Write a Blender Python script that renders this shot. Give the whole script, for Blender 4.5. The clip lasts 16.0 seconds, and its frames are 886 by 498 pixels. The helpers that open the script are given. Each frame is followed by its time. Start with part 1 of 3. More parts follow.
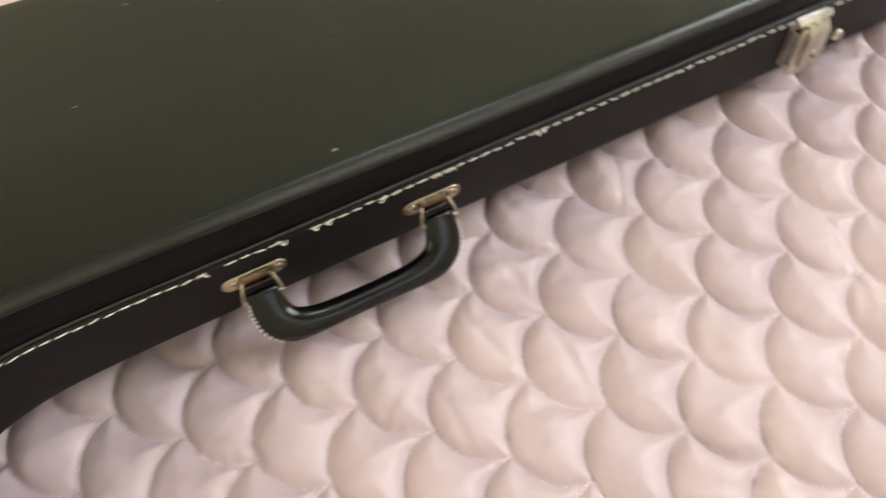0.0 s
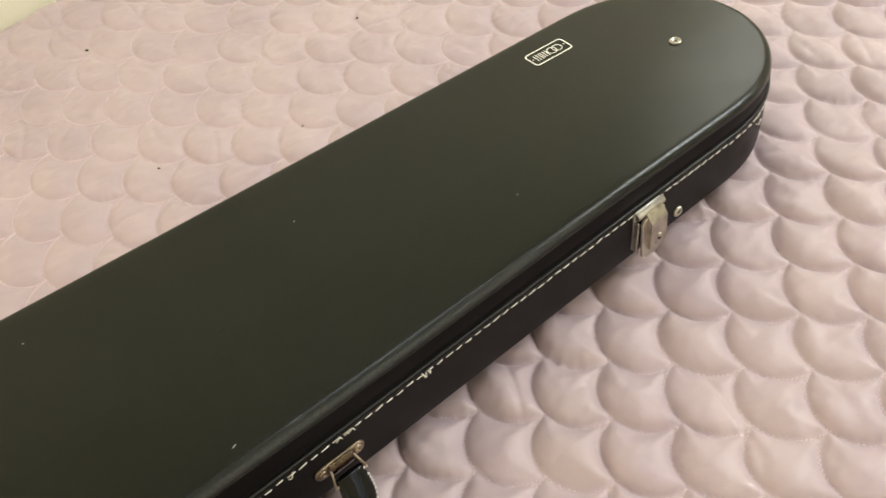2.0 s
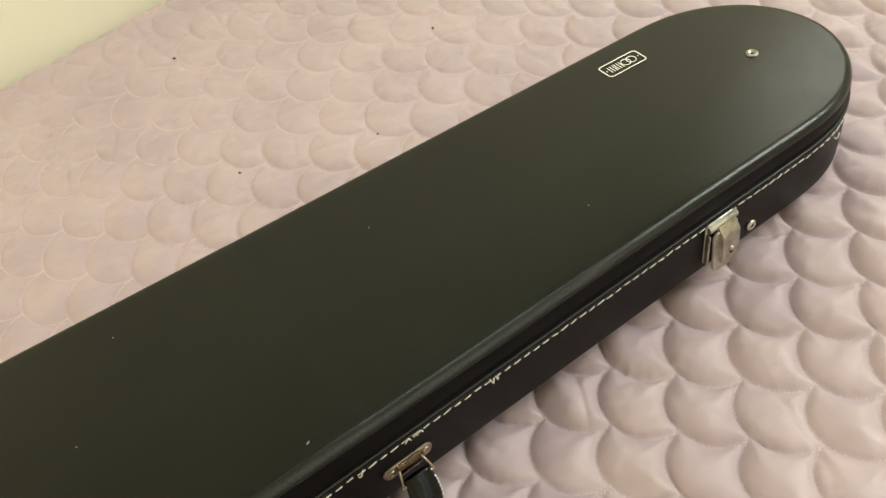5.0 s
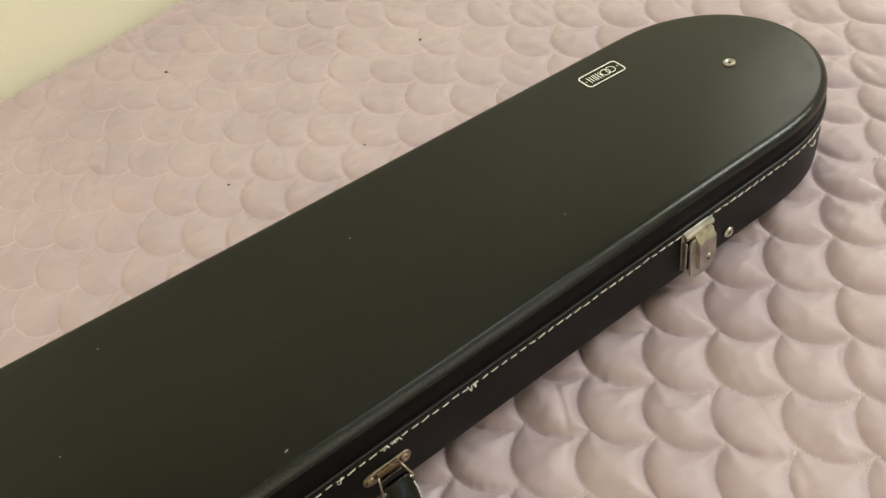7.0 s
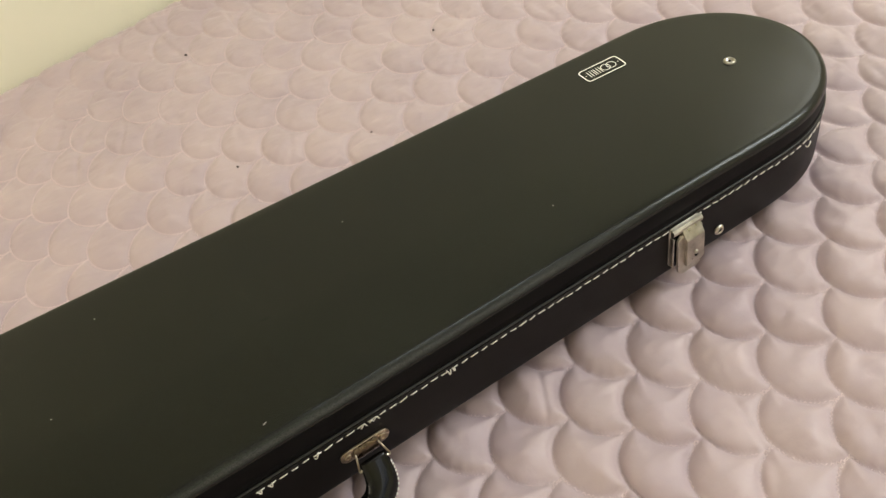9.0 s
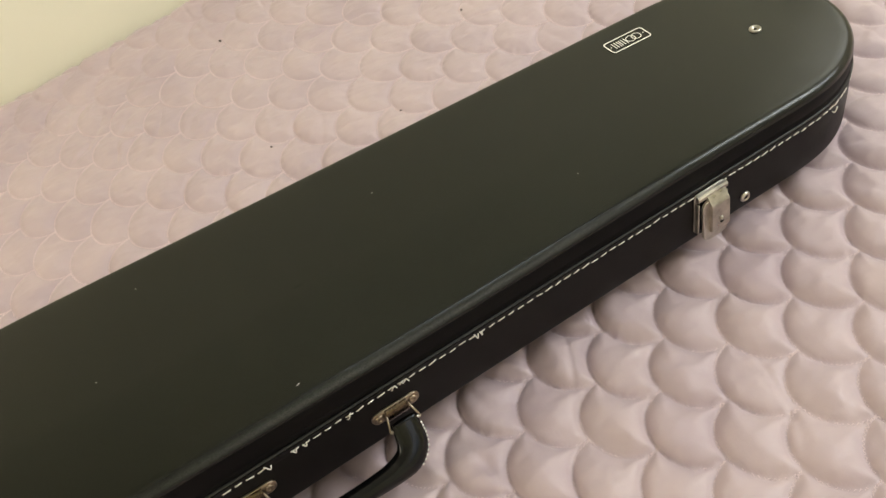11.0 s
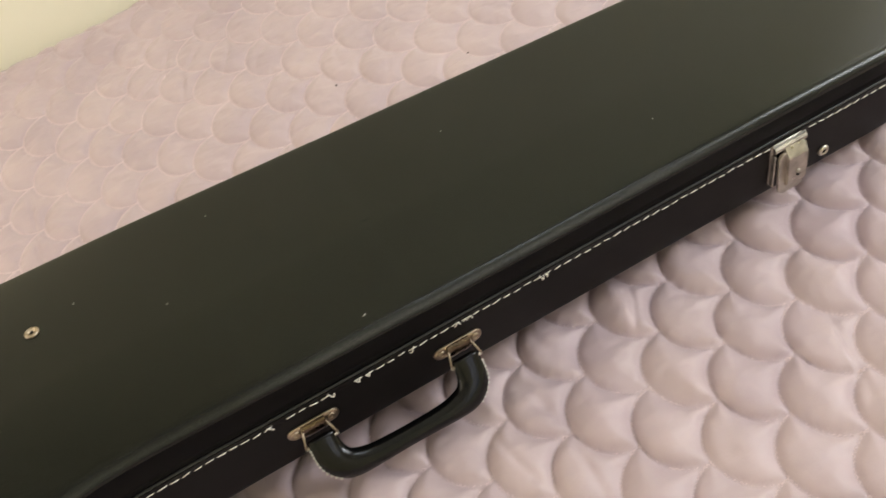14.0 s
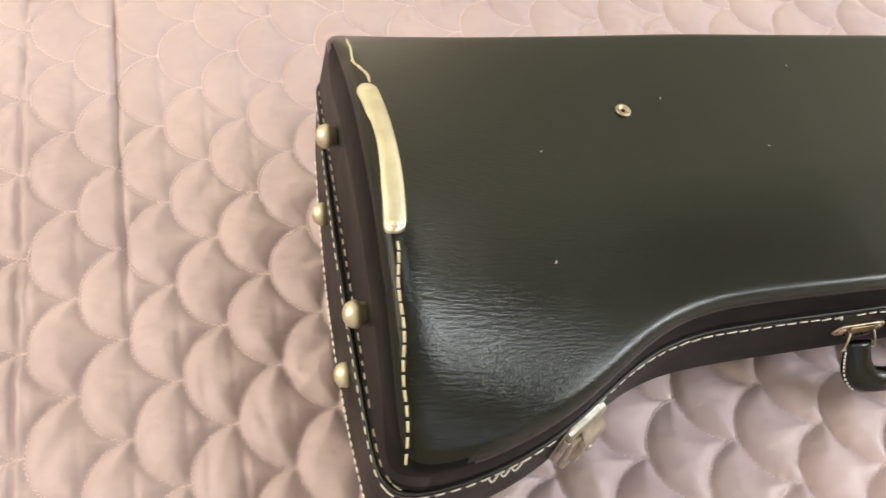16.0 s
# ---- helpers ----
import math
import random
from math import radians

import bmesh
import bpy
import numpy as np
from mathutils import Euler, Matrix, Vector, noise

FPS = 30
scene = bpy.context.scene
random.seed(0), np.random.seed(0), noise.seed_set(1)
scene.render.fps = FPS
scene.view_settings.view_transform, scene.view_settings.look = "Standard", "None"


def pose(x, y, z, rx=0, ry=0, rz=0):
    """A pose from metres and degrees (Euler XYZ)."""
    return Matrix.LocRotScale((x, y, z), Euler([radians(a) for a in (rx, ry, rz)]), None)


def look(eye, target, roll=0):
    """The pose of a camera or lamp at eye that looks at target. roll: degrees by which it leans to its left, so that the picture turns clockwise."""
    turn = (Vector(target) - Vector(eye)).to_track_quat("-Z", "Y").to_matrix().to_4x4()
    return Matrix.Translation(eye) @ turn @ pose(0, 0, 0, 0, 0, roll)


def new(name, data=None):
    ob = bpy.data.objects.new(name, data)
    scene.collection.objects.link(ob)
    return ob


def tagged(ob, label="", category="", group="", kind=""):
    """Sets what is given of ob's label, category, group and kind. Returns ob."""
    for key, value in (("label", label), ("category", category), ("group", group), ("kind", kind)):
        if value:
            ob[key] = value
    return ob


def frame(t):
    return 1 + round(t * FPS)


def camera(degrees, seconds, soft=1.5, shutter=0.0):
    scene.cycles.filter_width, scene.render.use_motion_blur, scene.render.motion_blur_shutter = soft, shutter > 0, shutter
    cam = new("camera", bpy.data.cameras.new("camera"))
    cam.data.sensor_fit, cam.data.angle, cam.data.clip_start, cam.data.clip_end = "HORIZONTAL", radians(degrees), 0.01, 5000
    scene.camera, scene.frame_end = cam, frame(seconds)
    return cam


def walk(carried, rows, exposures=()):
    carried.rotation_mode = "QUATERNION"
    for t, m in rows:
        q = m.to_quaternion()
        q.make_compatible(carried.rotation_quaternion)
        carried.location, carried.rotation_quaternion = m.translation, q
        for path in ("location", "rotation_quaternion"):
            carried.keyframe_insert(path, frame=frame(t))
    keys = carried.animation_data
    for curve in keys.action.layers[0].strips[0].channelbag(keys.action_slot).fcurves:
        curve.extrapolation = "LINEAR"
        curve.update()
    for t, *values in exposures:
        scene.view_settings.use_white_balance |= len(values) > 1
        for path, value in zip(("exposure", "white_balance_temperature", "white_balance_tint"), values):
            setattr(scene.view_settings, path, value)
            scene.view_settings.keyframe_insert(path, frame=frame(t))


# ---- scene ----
cam = camera(55.7, 16.0, soft=1.4, shutter=0.4)
PATH = [
    (0, (0.005, -0.254, 0.471), (0.476, 0.702, -1.222), -3.9),
    (0.3, (0.0403, -0.259, 0.4633), (0.552, 0.644, -1.246), -7.3),
    (0.5, (0.044, -0.261, 0.467), (0.574, 0.655, -1.23), -7.8),
    (0.6, (0.0447, -0.261, 0.4685), (0.5783, 0.6599, -1.2242), -7.9),
    (1, (0.067, -0.261, 0.517), (0.716, 0.819, -1.036), -11.0),
    (1.5, (0.076, -0.257, 0.537), (0.801, 0.842, -0.969), -11.6),
    (2, (0.065, -0.263, 0.536), (0.779, 0.864, -0.954), -11.8),
    (2.5, (0.048, -0.261, 0.541), (0.693, 0.923, -0.936), -12.4),
    (3, (0.046, -0.256, 0.541), (0.704, 0.928, -0.93), -11.9),
    (3.5, (0.054, -0.258, 0.546), (0.703, 0.925, -0.931), -12.7),
    (4, (0.054, -0.257, 0.541), (0.718, 0.937, -0.92), -12.6),
    (4.5, (0.058, -0.258, 0.547), (0.684, 0.947, -0.921), -14.0),
    (4.7, (0.059, -0.262, 0.546), (0.666, 0.96, -0.916), -14.7),
    (6.8, (0.071, -0.28, 0.555), (0.658, 0.975, -0.888), -16.3),
    (7, (0.073, -0.284, 0.551), (0.671, 0.966, -0.891), -16.0),
    (7.5, (0.079, -0.292, 0.547), (0.64, 0.975, -0.895), -16.2),
    (8, (0.09, -0.301, 0.552), (0.622, 0.977, -0.892), -15.9),
    (10.5, (0.094, -0.327, 0.549), (0.576, 0.982, -0.884), -18.3),
    (11, (0.086, -0.335, 0.548), (0.532, 0.986, -0.886), -19.5),
    (11.5, (0.085, -0.341, 0.546), (0.53, 0.96, -0.906), -18.7),
    (12, (0.082, -0.338, 0.547), (0.52, 0.972, -0.9), -18.9),
    (12.5, (0.078, -0.338, 0.546), (0.506, 0.98, -0.896), -19.5),
    (13, (0.077, -0.339, 0.545), (0.5, 0.974, -0.902), -19.7),
    (13.5, (0.074, -0.338, 0.542), (0.439, 0.989, -0.909), -20.8),
    (14, (0.065, -0.333, 0.542), (0.372, 0.983, -0.933), -20.9),
    (14.5, (0.03, -0.326, 0.537), (0.228, 0.997, -0.95), -21.3),
    (15, (-0.023, -0.306, 0.529), (0.104, 0.979, -0.998), -18.7),
    (15.5, (-0.208, -0.239, 0.529), (0.012, 0.959, -1.057), -4.2),
    (15.8, (-0.326, -0.178, 0.519), (0.066, 0.887, -1.123), 8.2),
    (16, (-0.355, -0.163, 0.517), (0.079, 0.869, -1.14), 11.3),
]
EXPOSURES = [(0.0, 0.15, 6420, 10), (0.5, -0.1, 6450, 10), (1.2, -0.06, 6530, 8), (1.8, -0.14, 6620, 8), (3.0, -0.19, 6770, 5), (4.7, -0.22, 6820, 3), (7.0, -0.39, 6790, 5), (10.5, -0.36, 6600, 8),
             (12.5, -0.22, 6560, 7), (13.8, -0.28, 6480, 11), (14.5, -0.06, 6460, 10), (15.0, 0.14, 6360, 7), (15.5, 0.26, 6360, 7), (16.0, 0.13, 6410, 11)]
walk(cam, [(t, look(eye, target, roll)) for t, eye, target, roll in PATH], EXPOSURES)

# ---- light ----
world = bpy.data.worlds.new("world")
scene.world = world
world.use_nodes = True
wn = world.node_tree
sky = wn.nodes.new("ShaderNodeTexSky")
sky.sky_type, sky.sun_disc = "NISHITA", False
sky.sun_elevation, sky.sun_rotation = radians(35), radians(120)
wn.links.new(sky.outputs[0], wn.nodes["Background"].inputs[0])
wn.nodes["Background"].inputs[1].default_value = 0.12


def rect_light(name, m, sx, sy, power, colour):
    lamp = bpy.data.lights.new(name, "AREA")
    lamp.shape, lamp.size, lamp.size_y, lamp.energy, lamp.color = "RECTANGLE", sx, sy, power, colour
    ob = new(name, lamp)
    ob.matrix_world = m
    return ob


rect_light("window_daylight_east", look((1.865, -0.66, 1.42), (0.1, 0.0, 0.1)), 0.76, 0.8, 31, (0.93, 0.97, 1.0))
# Unseen small window, added to brighten the lid's rounded end.
rect_light("added_lid_end_fill", look((1.865, 0.6, 1.0), (0.2, 0.1, 0.0)), 0.44, 0.5, 3.7, (1.0, 0.97, 0.88))
# Unseen light overhead, added for the sheen on the bell end.
rect_light("added_roof_sheen_light", look((0.97, 0.0, 2.28), (0.97, 0.0, 0.0)), 0.56, 0.58, 7.2, (0.88, 0.95, 1.0))
# South and west fills, unseen, added to brighten the wall and left quilt.
rect_light("window_daylight_south", look((0.8, -1.86, 1.4), (0.0, 0.87, 0.3)), 0.85, 0.7, 2.5, (1.0, 0.96, 0.93))
rect_light("window_daylight_west", look((-1.265, 0.25, 0.9), (0.3, 0.5, 0.1)), 0.8, 0.95, 11.5, (1.0, 0.87, 0.69))


# ---- materials ----
def material(name, rough=0.5, metal=0.0, base=(0.5, 0.5, 0.5)):
    m = bpy.data.materials.new(name)
    m.use_nodes = True
    b = m.node_tree.nodes["Principled BSDF"]
    b.inputs["Base Color"].default_value = (*base, 1)
    b.inputs["Roughness"].default_value = rough
    b.inputs["Metallic"].default_value = metal
    return m, m.node_tree, b


def node(tree, kind, **inputs):
    n = tree.nodes.new(kind)
    for k, v in inputs.items():
        n.inputs[k.replace("_", " ")].default_value = v
    return n


def object_coords(tree):
    return tree.nodes.new("ShaderNodeTexCoord").outputs["Object"]


def ramp(tree, source, stops):
    r = tree.nodes.new("ShaderNodeValToRGB")
    while len(r.color_ramp.elements) < len(stops):
        r.color_ramp.elements.new(0.5)
    for e, (p, c) in zip(r.color_ramp.elements, stops):
        e.position, e.color = p, (*c, 1) if len(c) == 3 else c
    tree.links.new(source, r.inputs[0])
    return r.outputs[0]


def noise_out(tree, scale, detail=4, rough=0.55):
    n = node(tree, "ShaderNodeTexNoise", Scale=scale, Detail=detail, Roughness=rough)
    tree.links.new(object_coords(tree), n.inputs["Vector"])
    return n.outputs[0]


def bump(tree, b, source, strength, distance, chain=None):
    n = node(tree, "ShaderNodeBump", Strength=strength, Distance=distance)
    tree.links.new(source, n.inputs["Height"])
    if chain:
        tree.links.new(chain, n.inputs["Normal"])
    tree.links.new(n.outputs[0], b.inputs["Normal"])
    return n.outputs[0]


def times(tree, first, second):
    n = tree.nodes.new("ShaderNodeMath")
    n.operation = "MULTIPLY"
    tree.links.new(first, n.inputs[0])
    tree.links.new(second, n.inputs[1])
    return n.outputs[0]


def leatherette(name, base, rough, specular, grain, creased=False):
    m, t, b = material(name, rough, 0, base)
    big = noise_out(t, 9, 3)
    tone = ramp(t, big, [(0.3, tuple(c * 0.85 for c in base)), (0.7, tuple(c * 1.2 for c in base))])
    t.links.new(tone, b.inputs["Base Color"])
    t.links.new(ramp(t, noise_out(t, 38, 5, 0.65), [(0.3, (rough - 0.03,) * 3), (0.72, (rough + 0.06,) * 3)]), b.inputs["Roughness"])
    b.inputs["Specular IOR Level"].default_value = specular
    b.inputs["Specular Tint"].default_value = (0.98, 1.0, 0.95, 1) if creased else (1, 1, 1, 1)
    cells = node(t, "ShaderNodeTexVoronoi", Scale=1100.0)
    t.links.new(object_coords(t), cells.inputs["Vector"])
    first = bump(t, b, cells.outputs["Distance"], 0.11 * grain, 0.0006)
    second = bump(t, b, noise_out(t, 1300, 2), 0.06 * grain, 0.0006, first)
    if creased:
        coords = object_coords(t)
        stretch = node(t, "ShaderNodeMapping", Scale=(120.0, 640.0, 90.0))
        t.links.new(coords, stretch.inputs["Vector"])
        fine = node(t, "ShaderNodeTexNoise", Scale=1.0, Detail=3.0)
        t.links.new(stretch.outputs[0], fine.inputs["Vector"])
        split = t.nodes.new("ShaderNodeSeparateXYZ")
        t.links.new(coords, split.inputs[0])
        mask = node(t, "ShaderNodeMapRange", From_Min=-0.11, From_Max=-0.23, To_Min=0.0, To_Max=1.0)
        t.links.new(split.outputs[0], mask.inputs["Value"])
        across = node(t, "ShaderNodeMapRange", From_Min=0.15, From_Max=0.07, To_Min=0.15, To_Max=1.0)
        t.links.new(split.outputs[1], across.inputs["Value"])
        third = bump(t, b, times(t, fine.outputs[0], times(t, mask.outputs[0], across.outputs[0])), 0.3, 0.0009, second)
        # the rounded rim is rubbed: coarser pebbles, and pale flecks that also paint its highlight
        wear_glint = t.nodes.new("ShaderNodeAttribute")
        wear_glint.attribute_name = "wear_glint"
        pebble = node(t, "ShaderNodeTexVoronoi", Scale=760.0)
        t.links.new(coords, pebble.inputs["Vector"])
        bump(t, b, times(t, pebble.outputs["Distance"], wear_glint.outputs["Fac"]), 0.2, 0.0007, third)
        glint_fleck = times(t, ramp(t, noise_out(t, 1300, 3, 0.6), [(0.15, (0, 0, 0)), (0.85, (1, 1, 1))]), wear_glint.outputs["Fac"])
        mix = t.nodes.new("ShaderNodeMix")
        mix.data_type = "RGBA"
        t.links.new(glint_fleck, mix.inputs["Factor"])
        t.links.new(tone, mix.inputs["A"])
        mix.inputs["B"].default_value = (0.085, 0.088, 0.084, 1)
        t.links.new(mix.outputs["Result"], b.inputs["Base Color"])
    return m


LEATHER = leatherette("black_leatherette", (0.0036, 0.004, 0.003), 0.2, 0.32, 1.0, True)
# Shade put into the material: duller leatherette copies for side walls and bell-end roll.
SHADED_SIDE = leatherette("black_leatherette_shaded_sides", (0.0052, 0.0046, 0.0046), 0.42, 0.17, 0.8)
SHADED_WALL = leatherette("black_leatherette_shaded_walls", (0.0036, 0.0034, 0.0034), 0.5, 0.1, 0.8)
STRAP = leatherette("black_handle_leather", (0.0025, 0.0025, 0.0025), 0.17, 0.36, 0.2)
# Base colour lightened so that the seam bead carries a painted highlight.
LIT_BEAD = material("lightened_black_bead", 0.34, 0, (0.022, 0.022, 0.021))[0]
# Near-black for gaps and holes: their shade put into the colour.
GAP_SHADE = material("dark_gap_shade", 0.9, 0, (0.004, 0.004, 0.004))[0]


def metal_material(name, base, rough, wear_glint=0.55):
    m, t, b = material(name, rough, 1.0, base)
    t.links.new(ramp(t, noise_out(t, 140, 5), [(0.3, (rough - 0.08,) * 3), (0.8, (rough + 0.18,) * 3)]), b.inputs["Roughness"])
    t.links.new(ramp(t, noise_out(t, 60, 4), [(0.35, tuple(c * wear_glint for c in base)), (0.62, base)]), b.inputs["Base Color"])
    return m


# Brass coloured dark to stand for the bridge's dark reflection.
DARKENED_BRASS = metal_material("brass_with_dark_reflection", (0.2, 0.15, 0.1), 0.26)
NICKEL = metal_material("worn_nickel", (0.62, 0.58, 0.5), 0.34)
BRASS = metal_material("aged_brass_plate", (0.5, 0.41, 0.31), 0.36)
PLATE = metal_material("pale_brass_plate", (0.74, 0.69, 0.54), 0.45, 0.85)
THREAD = material("cream_thread", 0.8, 0, (0.76, 0.73, 0.66))[0]
FADED = material("faded_brown_thread", 0.8, 0, (0.3, 0.26, 0.23))[0]
OLD_THREAD = material("yellowed_thread", 0.8, 0, (0.62, 0.54, 0.36))[0]
PRINT = material("cream_print", 0.6, 0, (0.85, 0.82, 0.74))[0]

QUILT, t, b = material("dusty_pink_satin_quilt", 0.48, 0, (0.55, 0.42, 0.4))
t.links.new(ramp(t, noise_out(t, 11, 4), [(0.32, (0.475, 0.37, 0.4)), (0.68, (0.56, 0.442, 0.45))]), b.inputs["Base Color"])
b.inputs["Sheen Weight"].default_value = 0.12
b.inputs["Sheen Roughness"].default_value = 0.5
first = bump(t, b, noise_out(t, 60, 4, 0.6), 0.22, 0.003)
bump(t, b, noise_out(t, 700, 1), 0.025, 0.001, first)
QUILT_THREAD = material("pale_pink_thread", 0.6, 0, (0.69, 0.56, 0.565))[0]

PAINT, t, b = material("cream_wall_paint", 0.7, 0, (0.9, 0.87, 0.69))
bump(t, b, noise_out(t, 260, 4), 0.08, 0.002)
FLOOR, t, b = material("oak_floor", 0.45, 0, (0.3, 0.19, 0.1))
t.links.new(ramp(t, noise_out(t, 6, 6), [(0.3, (0.24, 0.15, 0.08)), (0.7, (0.36, 0.23, 0.12))]), b.inputs["Base Color"])
CEIL = material("white_ceiling_paint", 0.8, 0, (0.8, 0.79, 0.76))[0]
SHEET = material("white_mattress_ticking", 0.8, 0, (0.75, 0.73, 0.7))[0]
FRAME = material("white_window_paint", 0.4, 0, (0.8, 0.8, 0.78))[0]
GLASS, t, b = material("window_glass", 0.02, 0, (1, 1, 1))
b.inputs["Transmission Weight"].default_value = 1.0


# ---- mesh helpers ----
def mesh_object(name, bm, mat, smooth=True):
    me = bpy.data.meshes.new(name)
    bm.normal_update()
    bm.to_mesh(me)
    bm.free()
    me.materials.append(mat)
    if smooth:
        me.shade_smooth()
    return new(name, me)


def part(name, bm, mat, parent, label="", smooth=True):
    ob = mesh_object(name, bm, mat, smooth)
    ob.parent = parent
    return tagged(ob, label)


def rings_mesh(rings, closed=True, cap_start=False, cap_end=False):
    """Quads between rings of equal length."""
    bm = bmesh.new()
    vs = [[bm.verts.new(p) for p in ring] for ring in rings]
    n = len(rings[0])
    for a, c in zip(vs, vs[1:]):
        for i in range(n if closed else n - 1):
            k = (i + 1) % n
            bm.faces.new((a[i], a[k], c[k], c[i]))
    if cap_start:
        bm.faces.new(vs[0][::-1])
    if cap_end:
        bm.faces.new(vs[-1])
    bmesh.ops.recalc_face_normals(bm, faces=bm.faces)
    return bm


def box(sx, sy, sz, at=(0, 0, 0), bevel=0.0, turn=None, segments=2):
    bm = bmesh.new()
    bmesh.ops.create_cube(bm, size=1)
    bmesh.ops.scale(bm, vec=(sx, sy, sz), verts=bm.verts)
    if bevel:
        bmesh.ops.bevel(bm, geom=bm.edges, offset=bevel, segments=segments, affect="EDGES", profile=0.5)
    if turn:
        bmesh.ops.transform(bm, matrix=turn, verts=bm.verts)
    bmesh.ops.translate(bm, vec=at, verts=bm.verts)
    return bm


def add(bm, other):
    me = bpy.data.meshes.new("joined")
    other.to_mesh(me)
    other.free()
    bm.from_mesh(me)
    bpy.data.meshes.remove(me)
    return bm


def tube(points, radius, sides=8, squash=None):
    """A tube along points; squash gives (across, thick) half-widths per point with a fixed plane normal."""
    pts = [Vector(p) for p in points]
    rings = []
    up = None
    for i, p in enumerate(pts):
        d = (pts[min(i + 1, len(pts) - 1)] - pts[max(i - 1, 0)]).normalized()
        if squash:
            nrm = squash[0]
            side = d.cross(nrm).normalized()
            a, c = squash[1][i]
            rings.append([p + side * a * math.cos(q) + nrm * c * math.sin(q) for q in np.linspace(0, 2 * math.pi, sides, endpoint=False)])
        else:
            if up is None:
                up = d.orthogonal().normalized()
            up = (up - d * up.dot(d)).normalized()
            side = d.cross(up)
            rings.append([p + (side * math.cos(q) + up * math.sin(q)) * radius for q in np.linspace(0, 2 * math.pi, sides, endpoint=False)])
    return rings_mesh(rings, True, True, True)


def lathe(profile, m, sides=24):
    """A body of revolution round local z from (radius, height) pairs, placed by m."""
    rings = [[m @ Vector((r * math.cos(q), r * math.sin(q), h)) for q in np.linspace(0, 2 * math.pi, sides, endpoint=False)] for r, h in profile]
    return rings_mesh(rings, True, profile[0][0] > 1e-5, True)


def facing(at, normal, along=(1, 0, 0)):
    """A frame at a place: z along the normal, x along the given way."""
    z = Vector(normal).normalized()
    y = z.cross(Vector(along)).normalized()
    x = y.cross(z)
    m = Matrix((x, y, z)).transposed().to_4x4()
    m.translation = at
    return m


# ---- the case: plan and heights, in its own frame (u along, v across, w up from the seam) ----
TILT = math.atan(0.04)
SEAM = 0.093
CASE = pose(0, 0, SEAM, 0, math.degrees(TILT), 0)
U_ARC, R_ARC = 0.533, 0.109
TOP, BOTTOM, EDGE = 0.035, -0.057, 0.0072
FRONT_U = np.array([-0.31, -0.286, -0.262, -0.242, -0.222, -0.206, -0.185, -0.165, -0.15, -0.136, -0.12, -0.1, -0.06, 0.0, 0.16, 0.3, 0.42, 0.533])
FRONT_V = np.array([-0.046, -0.046, -0.044, -0.039, -0.033, -0.026, -0.014, -0.002, 0.006, 0.0115, 0.0155, 0.0175, 0.0175, 0.016, 0.0135, 0.011, 0.0085, 0.006])


def front_v(u):
    return np.interp(u, FRONT_U, FRONT_V)


def back_v(u):
    return 0.2275 - 0.0755 * np.maximum(u, -0.05) + 0.022 * np.maximum(u, 0) - 0.03 * np.minimum(u + 0.05, 0)


def end_u(v, lid=False):
    """The bell end's line in plan: slightly askew, the lower half standing out past the lid."""
    q = (v + 0.046) / 0.282
    return -0.3075 + 0.0105 * q if lid else -0.311 + 0.011 * q - 0.003 * np.sin(math.pi * np.clip(q, 0, 1))


def smooth_loop(pts, times):
    pts = np.array(pts)
    for _ in range(times):
        pts = 0.5 * pts + 0.25 * (np.roll(pts, 1, 0) + np.roll(pts, -1, 0))
    return pts


def outline(lid):
    """The plan of the case at the seam, evenly sampled, from the bell end's front corner along the front."""
    pts = [(u, front_v(u)) for u in np.linspace(end_u(-0.046, lid), U_ARC, 170)]
    c = (front_v(U_ARC) + back_v(U_ARC)) / 2
    r = (back_v(U_ARC) - front_v(U_ARC)) / 2
    pts += [(U_ARC + R_ARC * math.cos(q), c + r * math.sin(q)) for q in np.linspace(-math.pi / 2, math.pi / 2, 60)[1:-1]]
    pts += [(u, back_v(u)) for u in np.linspace(U_ARC, end_u(0.236, lid), 150)]
    v1, v0 = back_v(end_u(0.236, lid)), front_v(end_u(-0.046, lid))
    pts += [(float(end_u(v, lid)), v) for v in np.linspace(v1, v0, 62)[1:-1]]
    pts = np.array(pts)
    loop = np.vstack([pts, pts[:1]])
    s = np.r_[0, np.cumsum(np.linalg.norm(np.diff(loop, axis=0), axis=1))]
    even = np.linspace(0, s[-1], 521)[:-1]
    pts = np.c_[np.interp(even, s, loop[:, 0]), np.interp(even, s, loop[:, 1])]
    soft, crisp = smooth_loop(pts, 22), smooth_loop(pts, 5)
    # the bell end's back corner is turned more tightly than the rest
    k = (np.clip((-0.25 - pts[:, 0]) / 0.03, 0, 1) * np.clip((pts[:, 1] - 0.15) / 0.04, 0, 1))[:, None]
    return soft + (crisp - soft) * k


def inward(plan):
    way = np.roll(plan, -1, 0) - np.roll(plan, 1, 0)
    way /= np.linalg.norm(way, axis=1)[:, None]
    return np.c_[-way[:, 1], way[:, 0]]


PLAN_LID, PLAN = outline(True), outline(False)
INWARD_LID, INWARD = inward(PLAN_LID), inward(PLAN)


def bell(u, v):
    """How far the bell swells the case at a place, from 0 to 1."""
    mid = 0.1
    half = np.where(v > mid, 0.141, 0.148)
    across = np.maximum(0.0, 1 - ((v - mid) / half) ** 2) ** 0.8
    d = u + 0.2905
    along = np.exp(-(0.5 * (d + np.sqrt(d * d + 0.000025)) - 0.0055) / 0.09)
    return across * np.where(u < 0.12, along, 0)


